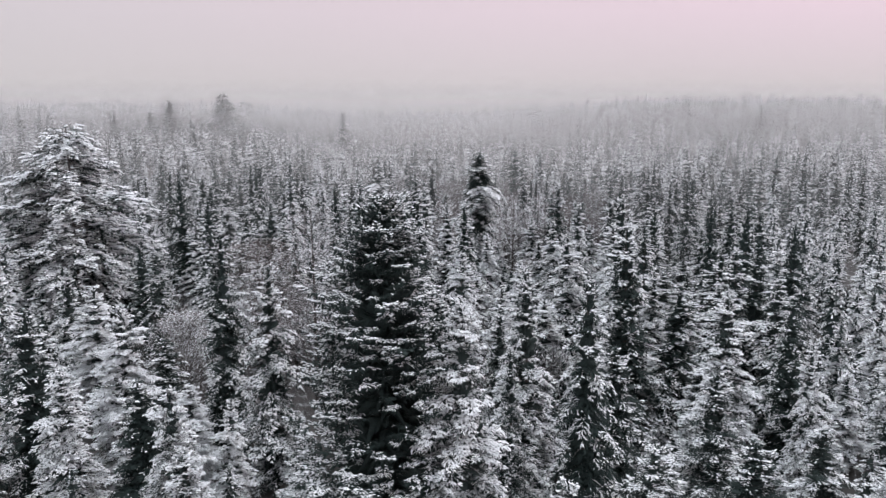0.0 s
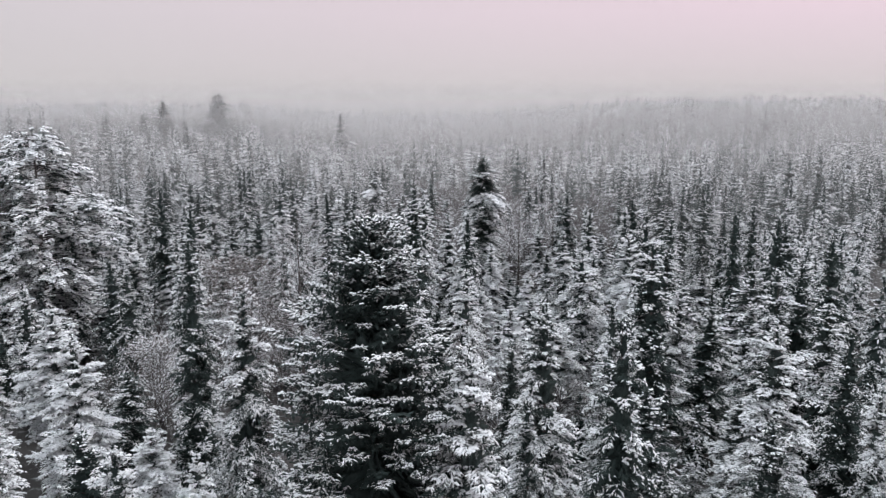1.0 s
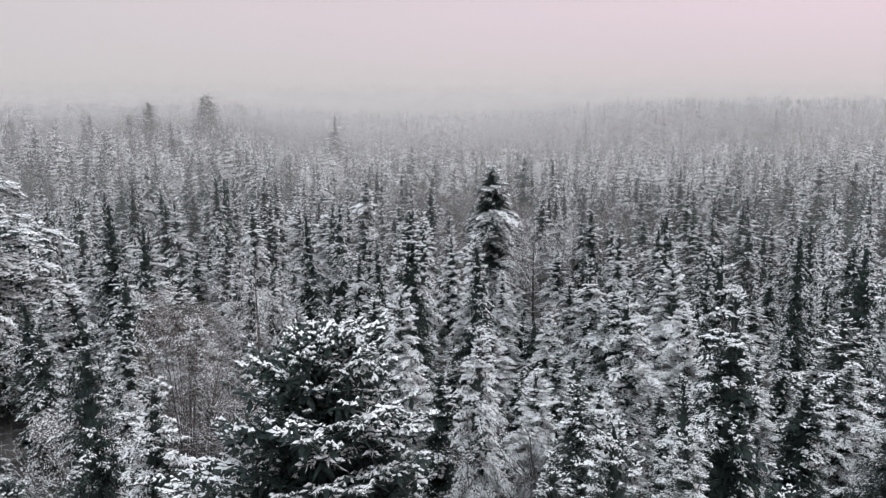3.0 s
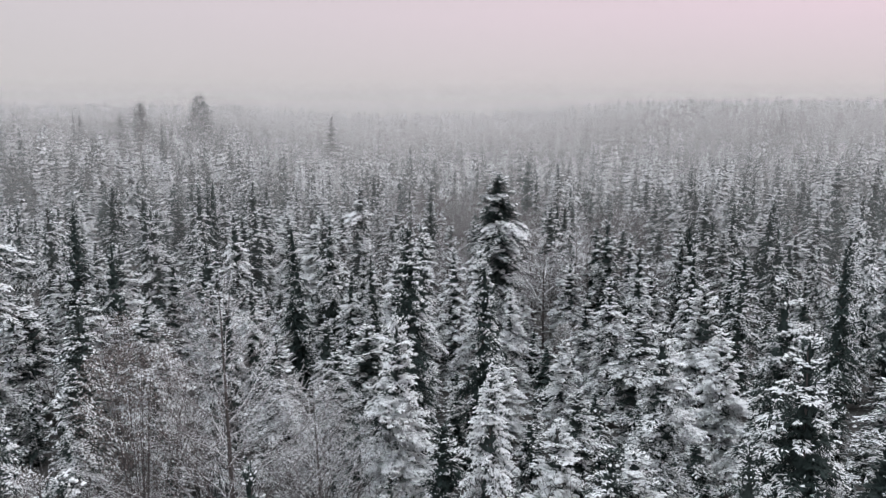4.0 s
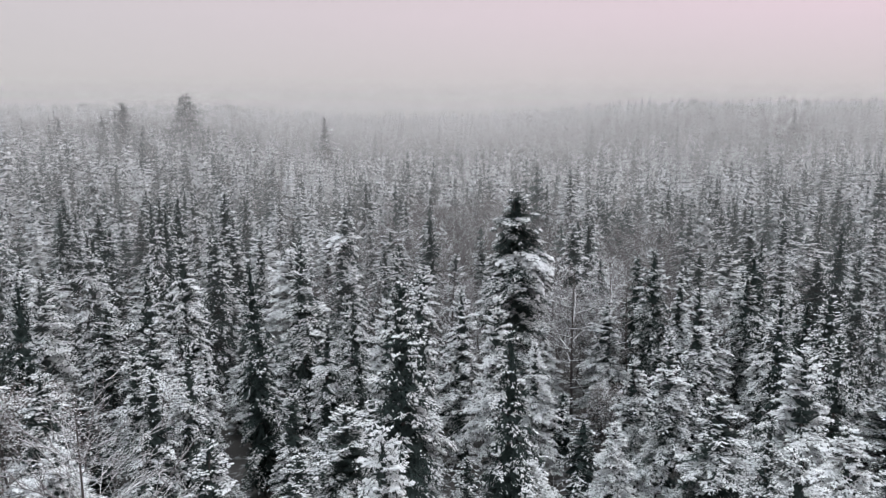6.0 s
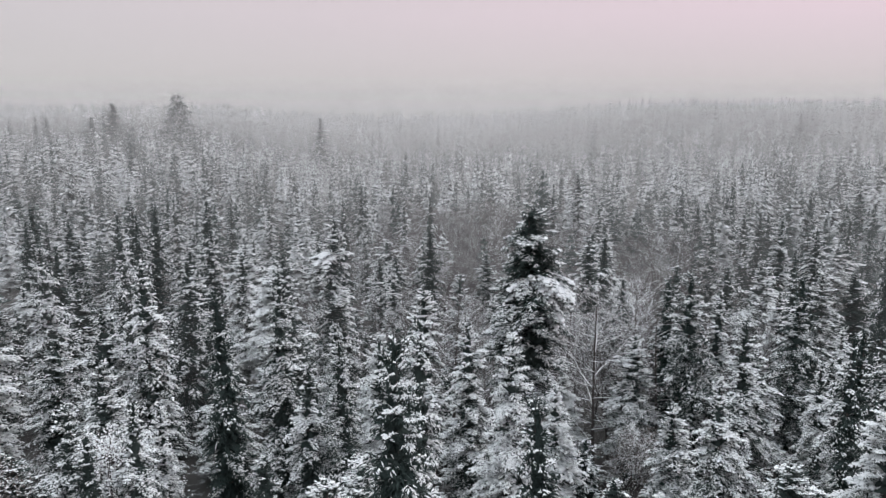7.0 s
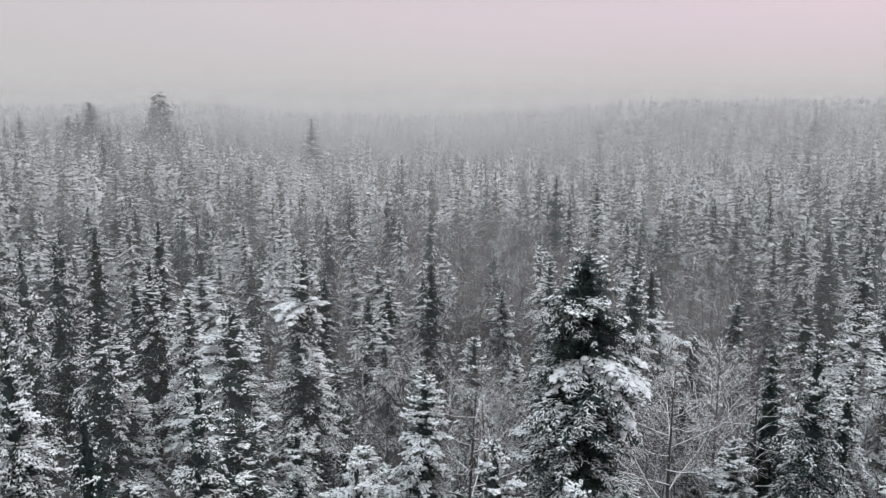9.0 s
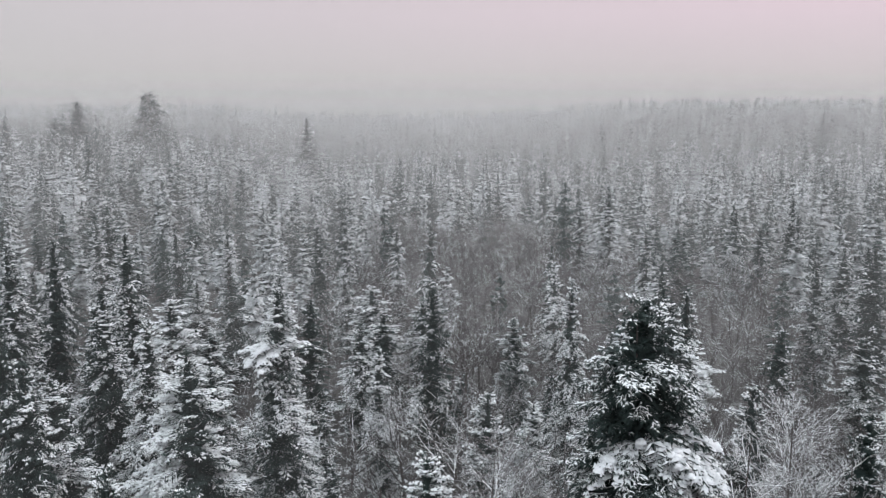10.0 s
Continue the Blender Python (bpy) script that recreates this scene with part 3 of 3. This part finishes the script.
snow_shelf(shelf_tree, -70, 25, 9.95, 1.8, 20, 3, 0.45)
snow_shelf(shelf_tree, -170, -110, 9.8, 1.2, 6, 5)
snow_shelf(shelf_tree, -75, 15, 8.9, 1.75, 8, 6)
skirt, skirt_snow = conifer(np.random.default_rng(8), 9.5, 4.0, FINE, 0.75, fullness=9.0)
part("lower_crown", skirt, NEEDLE, shelf_tree, "wide lower boughs dusted with snow")
tagged(part("snow", skirt_snow, SNOWY, shelf_tree, "dry snow lying on the boughs"), kind="stuff")
second_shelf = spruce(53, 11.2, 3.2, FINE, 0.4, True, fullness=2.4)
second_shelf.matrix_basis = pose(-6.3, 78.2, float(land(-6.3, 78.2)))
tagged(second_shelf, "dark spruce with a cap of snow on one bough", "tree", "spruces of the forest")
taken.append((-6.3, 78.2))
snow_shelf(second_shelf, 170, 250, 9.4, 1.25, 9, 4, 0.4)


def scatter(rng, x0, x1, y0, y1, gap, reach, avoid):
    """Spots with an uneven gap, within the stretch of forest that opens ahead of the flight."""
    cell = gap / 1.2
    seen = {}

    def add(p):
        seen.setdefault((int(p[0] // cell), int(p[1] // cell)), []).append(p)

    for p in avoid:
        add(p)
    spots = []
    tries = int((x1 - x0) * (y1 - y0) / gap**2 * 5)
    for x, y, k in zip(rng.uniform(x0, x1, tries), rng.uniform(y0, y1, tries), rng.uniform(0.75, 1.2, tries)):
        if abs(x) > reach * abs(y) + 9 and reach < 1:
            continue
        i, j = int(x // cell), int(y // cell)
        if any(math.hypot(x - q[0], y - q[1]) < gap * k for a in (-2, -1, 0, 1, 2) for b in (-2, -1, 0, 1, 2) for q in seen.get((i + a, j + b), ())):
            continue
        spots.append((x, y))
        add((x, y))
    return spots


def clearing(x, y):
    """Where bare broadleaved growth stands in place of the spruces."""
    spots = ((-8.2, 45.0, 6.0), (-13.5, 43, 3.0), (-7.2, 40.0, 3.6), (3.0, 40.5, 3.4), (6.5, 78, 6.5), (-1.0, 82, 6.0), (13, 79, 6.0), (16, 89, 5.0), (4.0, 98, 8.5), (-10.5, 88, 4.0), (-5, 105, 7), (-4, 121, 8), (18, 99, 5.5), (20, 112, 6), (8, 117, 9), (4, 132, 10), (9, 143, 8), (-1, 144, 7), (-18, 60, 3.0))
    return max(1 - math.hypot(x - a, y - b) / r for a, b, r in spots)


def canopy(x, y, rng):
    tall = 6.6 + 1.6 * noise.noise(Vector((x * 0.06, y * 0.06, 0.7))) - 0.6 * smooth(70, 130, y)
    return float(land(x, y)) + tall + rng.normal(0, 1.25) + (1.8 if rng.random() < 0.1 else 0)


inner, outer = [], []
for x, y in scatter(rng, -95, 95, 13, 150, 3.25, 0.60, taken):
    if clearing(x, y) > 0 and rng.random() < 0.95:
        continue
    (inner if y < 104 and abs(x) < 12 + 0.22 * y else outer).append((x, y))
inner.sort(key=lambda p: abs(p[0]) + 0.25 * p[1])
for k, (x, y) in enumerate(inner):
    if k >= 420:
        outer.append((x, y))
        continue
    top = canopy(x, y, rng)
    mix = ("plain", "dark", "plain", "dark", "snowy") if y < 38 else ("plain", "snowy", "plain", "snowy", "dark") if y < 72 else ("plain", "dark", "snowy", "plain", "dark")
    if 4 < x < 14 and 36 < y < 52:
        mix = ("dark", "plain", "dark", "plain", "dark")
    style = mix[int(rng.integers(5))]
    place_spruce(x, y, top, rng.uniform(2.0, 3.7), style, FINE if near_path(x, y) else MIDDLE, rng)


def woods(name, spots, detail, count, seed, label, height, spread):
    """Many spruces as one growth, each turned and sized differently, from a few grown models."""
    g = np.random.default_rng(seed)
    kinds = []
    for k in range(count):
        needles, cover = conifer(g, 9.0, 3.0, detail, (0.46, 0.60, 0.26, 0.52)[k % 4] * (1 if detail is SPARE else 0.12), fullness=(2.6, 2.0, 1.5)[k % 3], droop=(0.5, 0.75, 0.6)[k % 3])
        pole = stem(g, 9.0, 0.13, 3)
        kinds.append((*joined([needles, pole, cover]), len(needles[1]) + len(pole[1]), 2 if k % 8 in (0, 3, 4, 6) else 0))
    verts, faces, index, at = [], [], [], 0
    for x, y in spots:
        v, f, n, tone = kinds[int(g.integers(count))]
        a, h = g.random() * 6.28, height(x, y, g)
        w = g.uniform(*spread)
        c, s = math.cos(a) * w / 3, math.sin(a) * w / 3
        z = float(land(x, y))
        moved = np.stack([c * v[:, 0] - s * v[:, 1] + x, s * v[:, 0] + c * v[:, 1] + y, v[:, 2] * h / 9 + z], 1)
        verts.append(moved)
        faces.append(f + at)
        at += len(v)
        index.append(np.where(np.arange(len(f)) >= n, 1, tone))
    ob = new(name, mesh_from(name, np.concatenate(verts), np.concatenate(faces), [NEEDLE if detail is SPARE else NEEDLE_FAR, SNOWY, NEEDLE_DARK], np.concatenate(index)))
    return tagged(ob, label, "forest", kind="stuff")


def young(x, y, g):
    return g.uniform(2.0, 4.6)


def above_ground(x, y, g):
    return canopy(x, y, g) - float(land(x, y))


woods("spruce_forest", [p for p in outer if p[1] < 100], SPARE, 8, 21, "dense snow-dusted spruce forest with narrow pointed crowns", above_ground, (2.2, 3.6))
saplings = scatter(np.random.default_rng(78), -34, 34, 14, 92, 2.3, 0.55, taken + inner)
woods("young_spruce_growth", [p for p in saplings if clearing(*p) < 0.3 and abs(p[0]) < 8 + 0.4 * p[1]], SPARE, 6, 27, "young snow-dusted spruces filling the gaps between trees", young, (1.8, 2.8))
woods("farther_spruce_forest", [p for p in outer if p[1] >= 100], COARSE, 8, 23, "dense grey spruce forest with narrow pointed crowns", above_ground, (2.4, 4.0))

around = scatter(np.random.default_rng(77), -75, 75, -30, 75, 3.5, 9.0, [])
woods("surrounding_spruce_forest", [p for p in around if abs(p[0]) > 0.6 * p[1] + 10.5 or p[1] < 11], DISTANT, 4, 24, "snow-dusted spruce forest on flat ground", lambda x, y, g: above_ground(x, y, g), (3.0, 4.6))

hill_spots = scatter(rng, -180, 180, 146, 250, 3.7, 0.60, [])
woods("hillside_spruce_forest", hill_spots, COARSE, 8, 25, "misty spruce forest with pointed crowns on rising ground", lambda x, y, g: 7.3 + g.normal(0, 1.4) + 2.5 * (g.random() < 0.06), (2.6, 4.4))
far_spots = scatter(rng, -280, 280, 250, 440, 5.2, 0.60, [])
woods("far_spruce_forest", far_spots, DISTANT, 8, 22, "distant spruce forest fading into mist on rising ground", lambda x, y, g: 7.5 + g.normal(0, 1.5) + 3.5 * (g.random() < 0.06), (2.8, 4.6))

ridge_spots = scatter(rng, -450, 450, 440, 700, 10.0, 0.60, [])
woods("ridge_spruce_forest", ridge_spots, DISTANT, 4, 26, "faint spruce forest on a misty ridge", lambda x, y, g: 7.0 + g.normal(0, 1.5), (5.0, 8.0))


def pine(name, seed, x, y, h, spread, tiers, label, low=0.35, snowy=0.48, fine=True, blunt=2.2):
    """An old pine: storeys of long flat limbs with tufted side boughs, loaded with snow."""
    g = np.random.default_rng(seed)
    tree = new(name)
    tree.matrix_basis = pose(x, y, float(land(x, y)), 0, 0, g.random() * 360)
    h = h - float(land(x, y))
    part("trunk", stem(g, h, 0.018 * h), BARK, tree)
    roots, outs, reach = [], [], []
    for k in range(tiers * 5):
        u = (k // 5 + 0.9 * g.random()) / tiers
        z = h * (1 - (1 - low) * u) - 0.5
        r = spread / 2 * (0.08 * blunt + (1 - 0.08 * blunt) * min(1, u * blunt) ** 0.75) * g.uniform(0.55, 1.1)
        a = k * 2.4 + g.normal(0, 0.4)
        s = np.linspace(0, 1, 6)
        line = np.stack([np.cos(a + 0.3 * s) * r * s, np.sin(a + 0.3 * s) * r * s, z + 0.26 * r * s - 0.34 * r * s**2 + g.normal(0, 0.05, 6)], 1)
        part("limb", tube(line, 0.06 * (1 - 0.85 * s) * h / 14, 5), BARK, tree)
        for t in np.linspace(0.25, 1.0, max(4, int(r * (10 if fine else 7)))):
            roots.append([np.interp(t, s, line[:, i]) for i in range(3)])
            b = a + 0.3 * t + g.choice((-1, 1)) * g.uniform(0.1, 1.1) * (1.1 - 0.5 * t)
            outs.append((math.cos(b), math.sin(b), 0))
            reach.append(g.uniform(0.7, 1.3) * (0.65 + 0.10 * r))
    n = len(roots)
    load = np.clip(g.normal(snowy, 0.3, n), 0, 1)
    needle, cover = fronds(g, np.array(roots) + g.normal(0, 1, (n, 3)) * [0.14, 0.14, 0.26], np.array(outs), np.array(reach), g.normal(0.18, 0.15, n), g.uniform(0.15, 0.5, n), load, 12 if fine else 8, 4 if fine else 1, 0.06 if fine else 0.17, 0.3, 0.05, fine)
    part("crown", needle, NEEDLE_DARK, tree)
    tagged(part("snow", cover, SNOWY, tree, "snow lying in layers on the limbs"), kind="stuff")
    return tagged(tree, label, "tree", "old pines above the forest")


pine("pine_tree", 61, -26.7, 57.2, 15.9, 10.0, 15, "old spreading pine with layered limbs loaded with snow", 0.2, 0.60)
pine("pine_tree", 62, -61.6, 228, 21.2, 11.5, 11, "tall old pine standing above misty forest", 0.3, 0.25, False, 1.15)
for x, y, top, w in ((-75.9, 224, 18.8, 11.0), (-28.4, 229.5, 15.2, 7.5), (111.3, 283.5, 17.6, 5.0), (-84.0, 232.0, 15.6, 7.0), (-92.0, 226.0, 15.5, 4.0)):
    place_spruce(x, y, top, w, "dark", MIDDLE, rng)


# ---- bare broadleaved trees and brush ----


def bare_tree(seed, h, levels=3, forks=(8, 6, 5), rise=0.62, twig=None):
    """A leafless tree with ascending forked limbs."""
    g = np.random.default_rng(seed)
    trunk, limbs = [], []

    def grow(p, d, length, r, level):
        k = 4 if level < 2 else 2
        pts = [p]
        for _ in range(k):
            d = unit(d + g.normal(0, 0.10, 3) + [0, 0, 0.05])
            pts.append(pts[-1] + d * length / k)
        (trunk if level == 0 else limbs).append(tube(pts, np.linspace(r, r * 0.45, k + 1), 5 if level == 0 else 3))
        if level == levels:
            return
        for _ in range(forks[level]):
            s = g.uniform(0.3, 1.0)
            base = np.array([np.interp(s * k, range(k + 1), [q[i] for q in pts]) for i in range(3)])
            spread = unit(np.cross(d, g.normal(0, 1, 3)))
            grow(base, unit(d * 0.75 + spread * 0.75), length * g.uniform(0.42, 0.62), max(0.011, r * (1 - 0.45 * s) * 0.6), level + 1)

    grow(np.array([0, 0, -0.2]), np.array([0, 0, 1.0]), h * rise, 0.013 * h, 0)
    tree = new("bare_tree")
    part("trunk", joined(trunk), BARK, tree)
    part("crown", joined(limbs), twig or TWIG, tree, "fine grey branches lined with snow")
    return tree


bare_models = []
bare_spots = [(-10.8, 48.8, 7.4), (3.0, 40.5, 5.6), (4.0, 41.8, 5.2), (8.4, 78.5, 7.6), (13.6, 80.5, 7.0), (16.5, 83.0, 6.4), (-0.5, 79.5, 7.2), (-2.4, 82.5, 6.8), (10.8, 76.0, 6.2)]
for x, y in scatter(rng, -40, 40, 20, 150, 2.2, 0.5, taken):
    if clearing(x, y) > 0 and math.hypot(x + 7.2, y - 43.0) > 2.6:
        bare_spots.append((x, y, rng.uniform(4.5, 7.2)))
for k, (x, y, h) in enumerate(bare_spots):
    m = Matrix.LocRotScale((x, y, float(land(x, y))), Euler((0, 0, rng.random() * 6.28)), (h / 7,) * 3)
    if k < 4:
        tree = bare_tree(80 + k, 7.0)
        tree.matrix_basis = m
        bare_models.append(tree)
    else:
        model = bare_models[k % 4]
        tree = copy_thing(model, Matrix.LocRotScale(m.translation, m.to_quaternion(), (h / 7 / model.scale[0],) * 3))
    tagged(tree, "leafless grey broadleaved tree with snow-lined branches", "tree", "bare trees")


def birch_tree(seed, h, limbs=56, lifts=(0.75, 1.15), stout=0.0026, name="birch_tree"):
    """A leafless birch: a straight stem with long limbs that fan upwards, each with side twigs."""
    g = np.random.default_rng(seed)
    tree = new(name)
    s = np.linspace(0, 1, 8)
    axis = np.stack([0.02 * h * np.sin(3 * s + seed), 0.02 * h * np.sin(2 * s), -0.3 + (h + 0.3) * s], 1)
    part("trunk", tube(axis, 0.011 * h * (1 - 0.92 * s), 6), BARK, tree)
    twigs = []
    for k in range(limbs):
        u = 0.16 + 0.80 * (k + g.random() * 0.6) / limbs
        root = np.array([np.interp(u, s, axis[:, i]) for i in range(3)])
        a = 2.4 * k + g.normal(0, 0.25)
        long = (0.10 + 0.54 * (1 - u)) * h * g.uniform(0.8, 1.15)
        out, lift = np.array([math.cos(a), math.sin(a), 0]), g.uniform(*lifts)
        t = np.linspace(0, 1, 6)[:, None]
        line = root + long * (t * out + lift * (0.55 * t + 0.35 * t**2) * [0, 0, 1]) / math.hypot(1, lift) + np.cumsum(g.normal(0, 0.014 * long, (6, 3)), 0)
        limb = tube(line, np.linspace(stout * h * (1.2 - u), 0.008, 6), 4)
        part("limb", limb, LIMB_WHITE if stout > 0.003 else TWIG_WHITE, tree, "bare limb lined with snow")
        for q in np.linspace(0.15, 0.97, 11):
            base = np.array([np.interp(q, t[:, 0], line[:, i]) for i in range(3)])
            w = unit(out * g.uniform(0.5, 0.9) + [0, 0, g.uniform(0.3, 0.9)] + np.cross(out, [0, 0, 1]) * g.choice((-1, 1)) * g.uniform(0.3, 0.9))
            n = long * 0.40 * (1.1 - 0.7 * q) * g.uniform(0.7, 1.2)
            tip = base + w * n + [0, 0, -0.03]
            twigs.append(tube([base, (base + tip) / 2 + g.normal(0, 0.02, 3), tip], [0.009, 0.007, 0.005], 3))
            for _ in range(3):
                f = g.uniform(0.3, 0.95)
                d = unit(w + g.normal(0, 0.55, 3))
                p = base + (tip - base) * f
                twigs.append(tube([p, p + d * n * 0.25, p + d * n * 0.5], [0.007, 0.006, 0.004], 3))
    tagged(part("twig_growth", joined(twigs), TWIG_WHITE, tree, "fine grey twigs lined with snow"), kind="stuff")
    return tree


for x, y, h, seed in ((-7.4, 45.0, 11.4, 91), (-4.9, 46.6, 8.0, 92), (8.8, 74.5, 8.4, 94), (6.0, 76.6, 8.0, 96), (0.6, 73.6, 8.0, 95)):
    tree = birch_tree(seed, h)
    tree.matrix_basis = pose(x, y, float(land(x, y)), 0, 0, 30 * x)
    tagged(tree, "tall leafless birch with a fan of snow-lined branches", "tree", "bare trees")

for x, y, h, seed in ((6.3, 70.8, 9.0, 97), (0.1, 70.4, 8.8, 98), (9.4, 71.5, 8.2, 99)):
    tree = birch_tree(seed, h, 24, (0.15, 0.55), 0.0044, "bare_tree")
    tree.matrix_basis = pose(x, y, float(land(x, y)), 0, 0, 50 * x)
    tagged(tree, "leafless spreading tree with long snow-lined limbs", "tree", "bare trees")


def leafy_shrub(seed, h, wide, n):
    """A shrub that keeps its withered brown leaves."""
    g = np.random.default_rng(seed)
    shrub = new("leafy_shrub")
    stems = []
    for k in range(14):
        a, lean = g.random() * 6.28, g.uniform(0.1, 1.0) * wide
        s = np.linspace(0, 1, 5)
        stems.append(tube(np.stack([np.cos(a) * lean * s**1.3, np.sin(a) * lean * s**1.3, -0.1 + h * s * g.uniform(0.8, 1.0)], 1), 0.035 * (1 - 0.8 * s), 4))
    tagged(part("stem_growth", joined(stems), TWIG, shrub), kind="stuff")
    z = np.sqrt(g.random(n)) * 0.75 + 0.25
    a = g.random(n) * 6.28
    r = np.sqrt(g.random(n)) * wide * (0.4 + 0.6 * np.sin(z * 2.7)) * (1 + 0.3 * lumps(g, a, z * h))
    base = np.stack([np.cos(a) * r, np.sin(a) * r, z * h + g.normal(0, 0.1, n)], 1)
    w = unit(g.normal(0, 1, (n, 3)) * [1, 1, 0.7] + [0, 0, -0.3])
    size = g.uniform(0.05, 0.095, n)
    part("leaves", folded(blades(base, w, size, size * 0.6, g)), LEAF, shrub, "withered brown leaves dusted with snow")
    return tagged(shrub, "shrub with withered brown leaves dusted with snow", "shrub", "leafy shrubs")


leafy_shrub(6, 9.4, 1.9, 11000).matrix_basis = pose(-10.3, 44.6, float(land(-10.3, 44.6)))
shrub_model = leafy_shrub(5, 5.0, 1.5, 7000)
shrub_model.matrix_basis = pose(-12.8, 42.5, float(land(-12.8, 42.5)))
for x, y, k in ((-14.6, 44.2, 1.1), (-16.0, 59.5, 1.3), (-12.0, 62.0, 1.25), (7.2, 66.8, 0.8)):
    tagged(copy_thing(shrub_model, Matrix.LocRotScale((x, y, float(land(x, y))), Euler((0, 0, x)), (k, k, k))), "shrub with withered brown leaves dusted with snow", "shrub", "leafy shrubs")


def brush(spots, seed):
    g = np.random.default_rng(seed)
    n = 16
    c = np.repeat(np.array(spots), n, 0)
    c = c + g.normal(0, 0.5, c.shape)
    z = land(c[:, 0], c[:, 1])
    h = g.uniform(1.2, 3.6, len(c))
    lean = g.normal(0, 0.28, (len(c), 2)) * h[:, None]
    r = 0.016
    foot = np.stack([c[:, 0], c[:, 1], z - 0.1], 1)
    tip = np.stack([c[:, 0] + lean[:, 0], c[:, 1] + lean[:, 1], z + h], 1)
    verts = np.stack([foot + [r, 0, 0], foot + [-r * 0.5, r, 0], foot + [-r * 0.5, -r, 0], tip], 1).reshape(-1, 3)
    i = 4 * np.arange(len(c))[:, None]
    faces = np.concatenate([i + [0, 1, 3], i + [1, 2, 3], i + [2, 0, 3]], 0)
    ob = new("brush", mesh_from("brush", verts, faces, [TWIG]))
    return tagged(ob, "leafless brush and saplings under the trees", "brush", kind="stuff")


brush([p for p in scatter(rng, -60, 60, 18, 150, 1.8, 0.55, []) if clearing(*p) > -0.2 or rng.random() < 0.3], 9)

# ---- haze sheets ----
# Upright see-through sheets added beyond the flight's end to stand in for distance haze.
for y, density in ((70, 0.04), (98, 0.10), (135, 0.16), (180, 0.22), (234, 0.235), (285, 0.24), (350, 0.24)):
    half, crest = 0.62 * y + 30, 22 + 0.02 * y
    me = grid("haze_sheet", np.linspace(-half, half, 25), np.array([-3, 60 + 0.4 * y]), [haze_sheet_material(density, 11 if y < 150 else 16, crest)], lambda a, b: 0 * a)
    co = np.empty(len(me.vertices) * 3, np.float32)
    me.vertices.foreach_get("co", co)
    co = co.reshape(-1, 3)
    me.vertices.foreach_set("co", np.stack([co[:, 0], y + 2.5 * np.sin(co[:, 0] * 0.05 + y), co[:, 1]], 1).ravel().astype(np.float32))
    tagged(new("haze_sheet", me), "upright see-through sheet standing in for haze over the trees", "mist", kind="stuff")
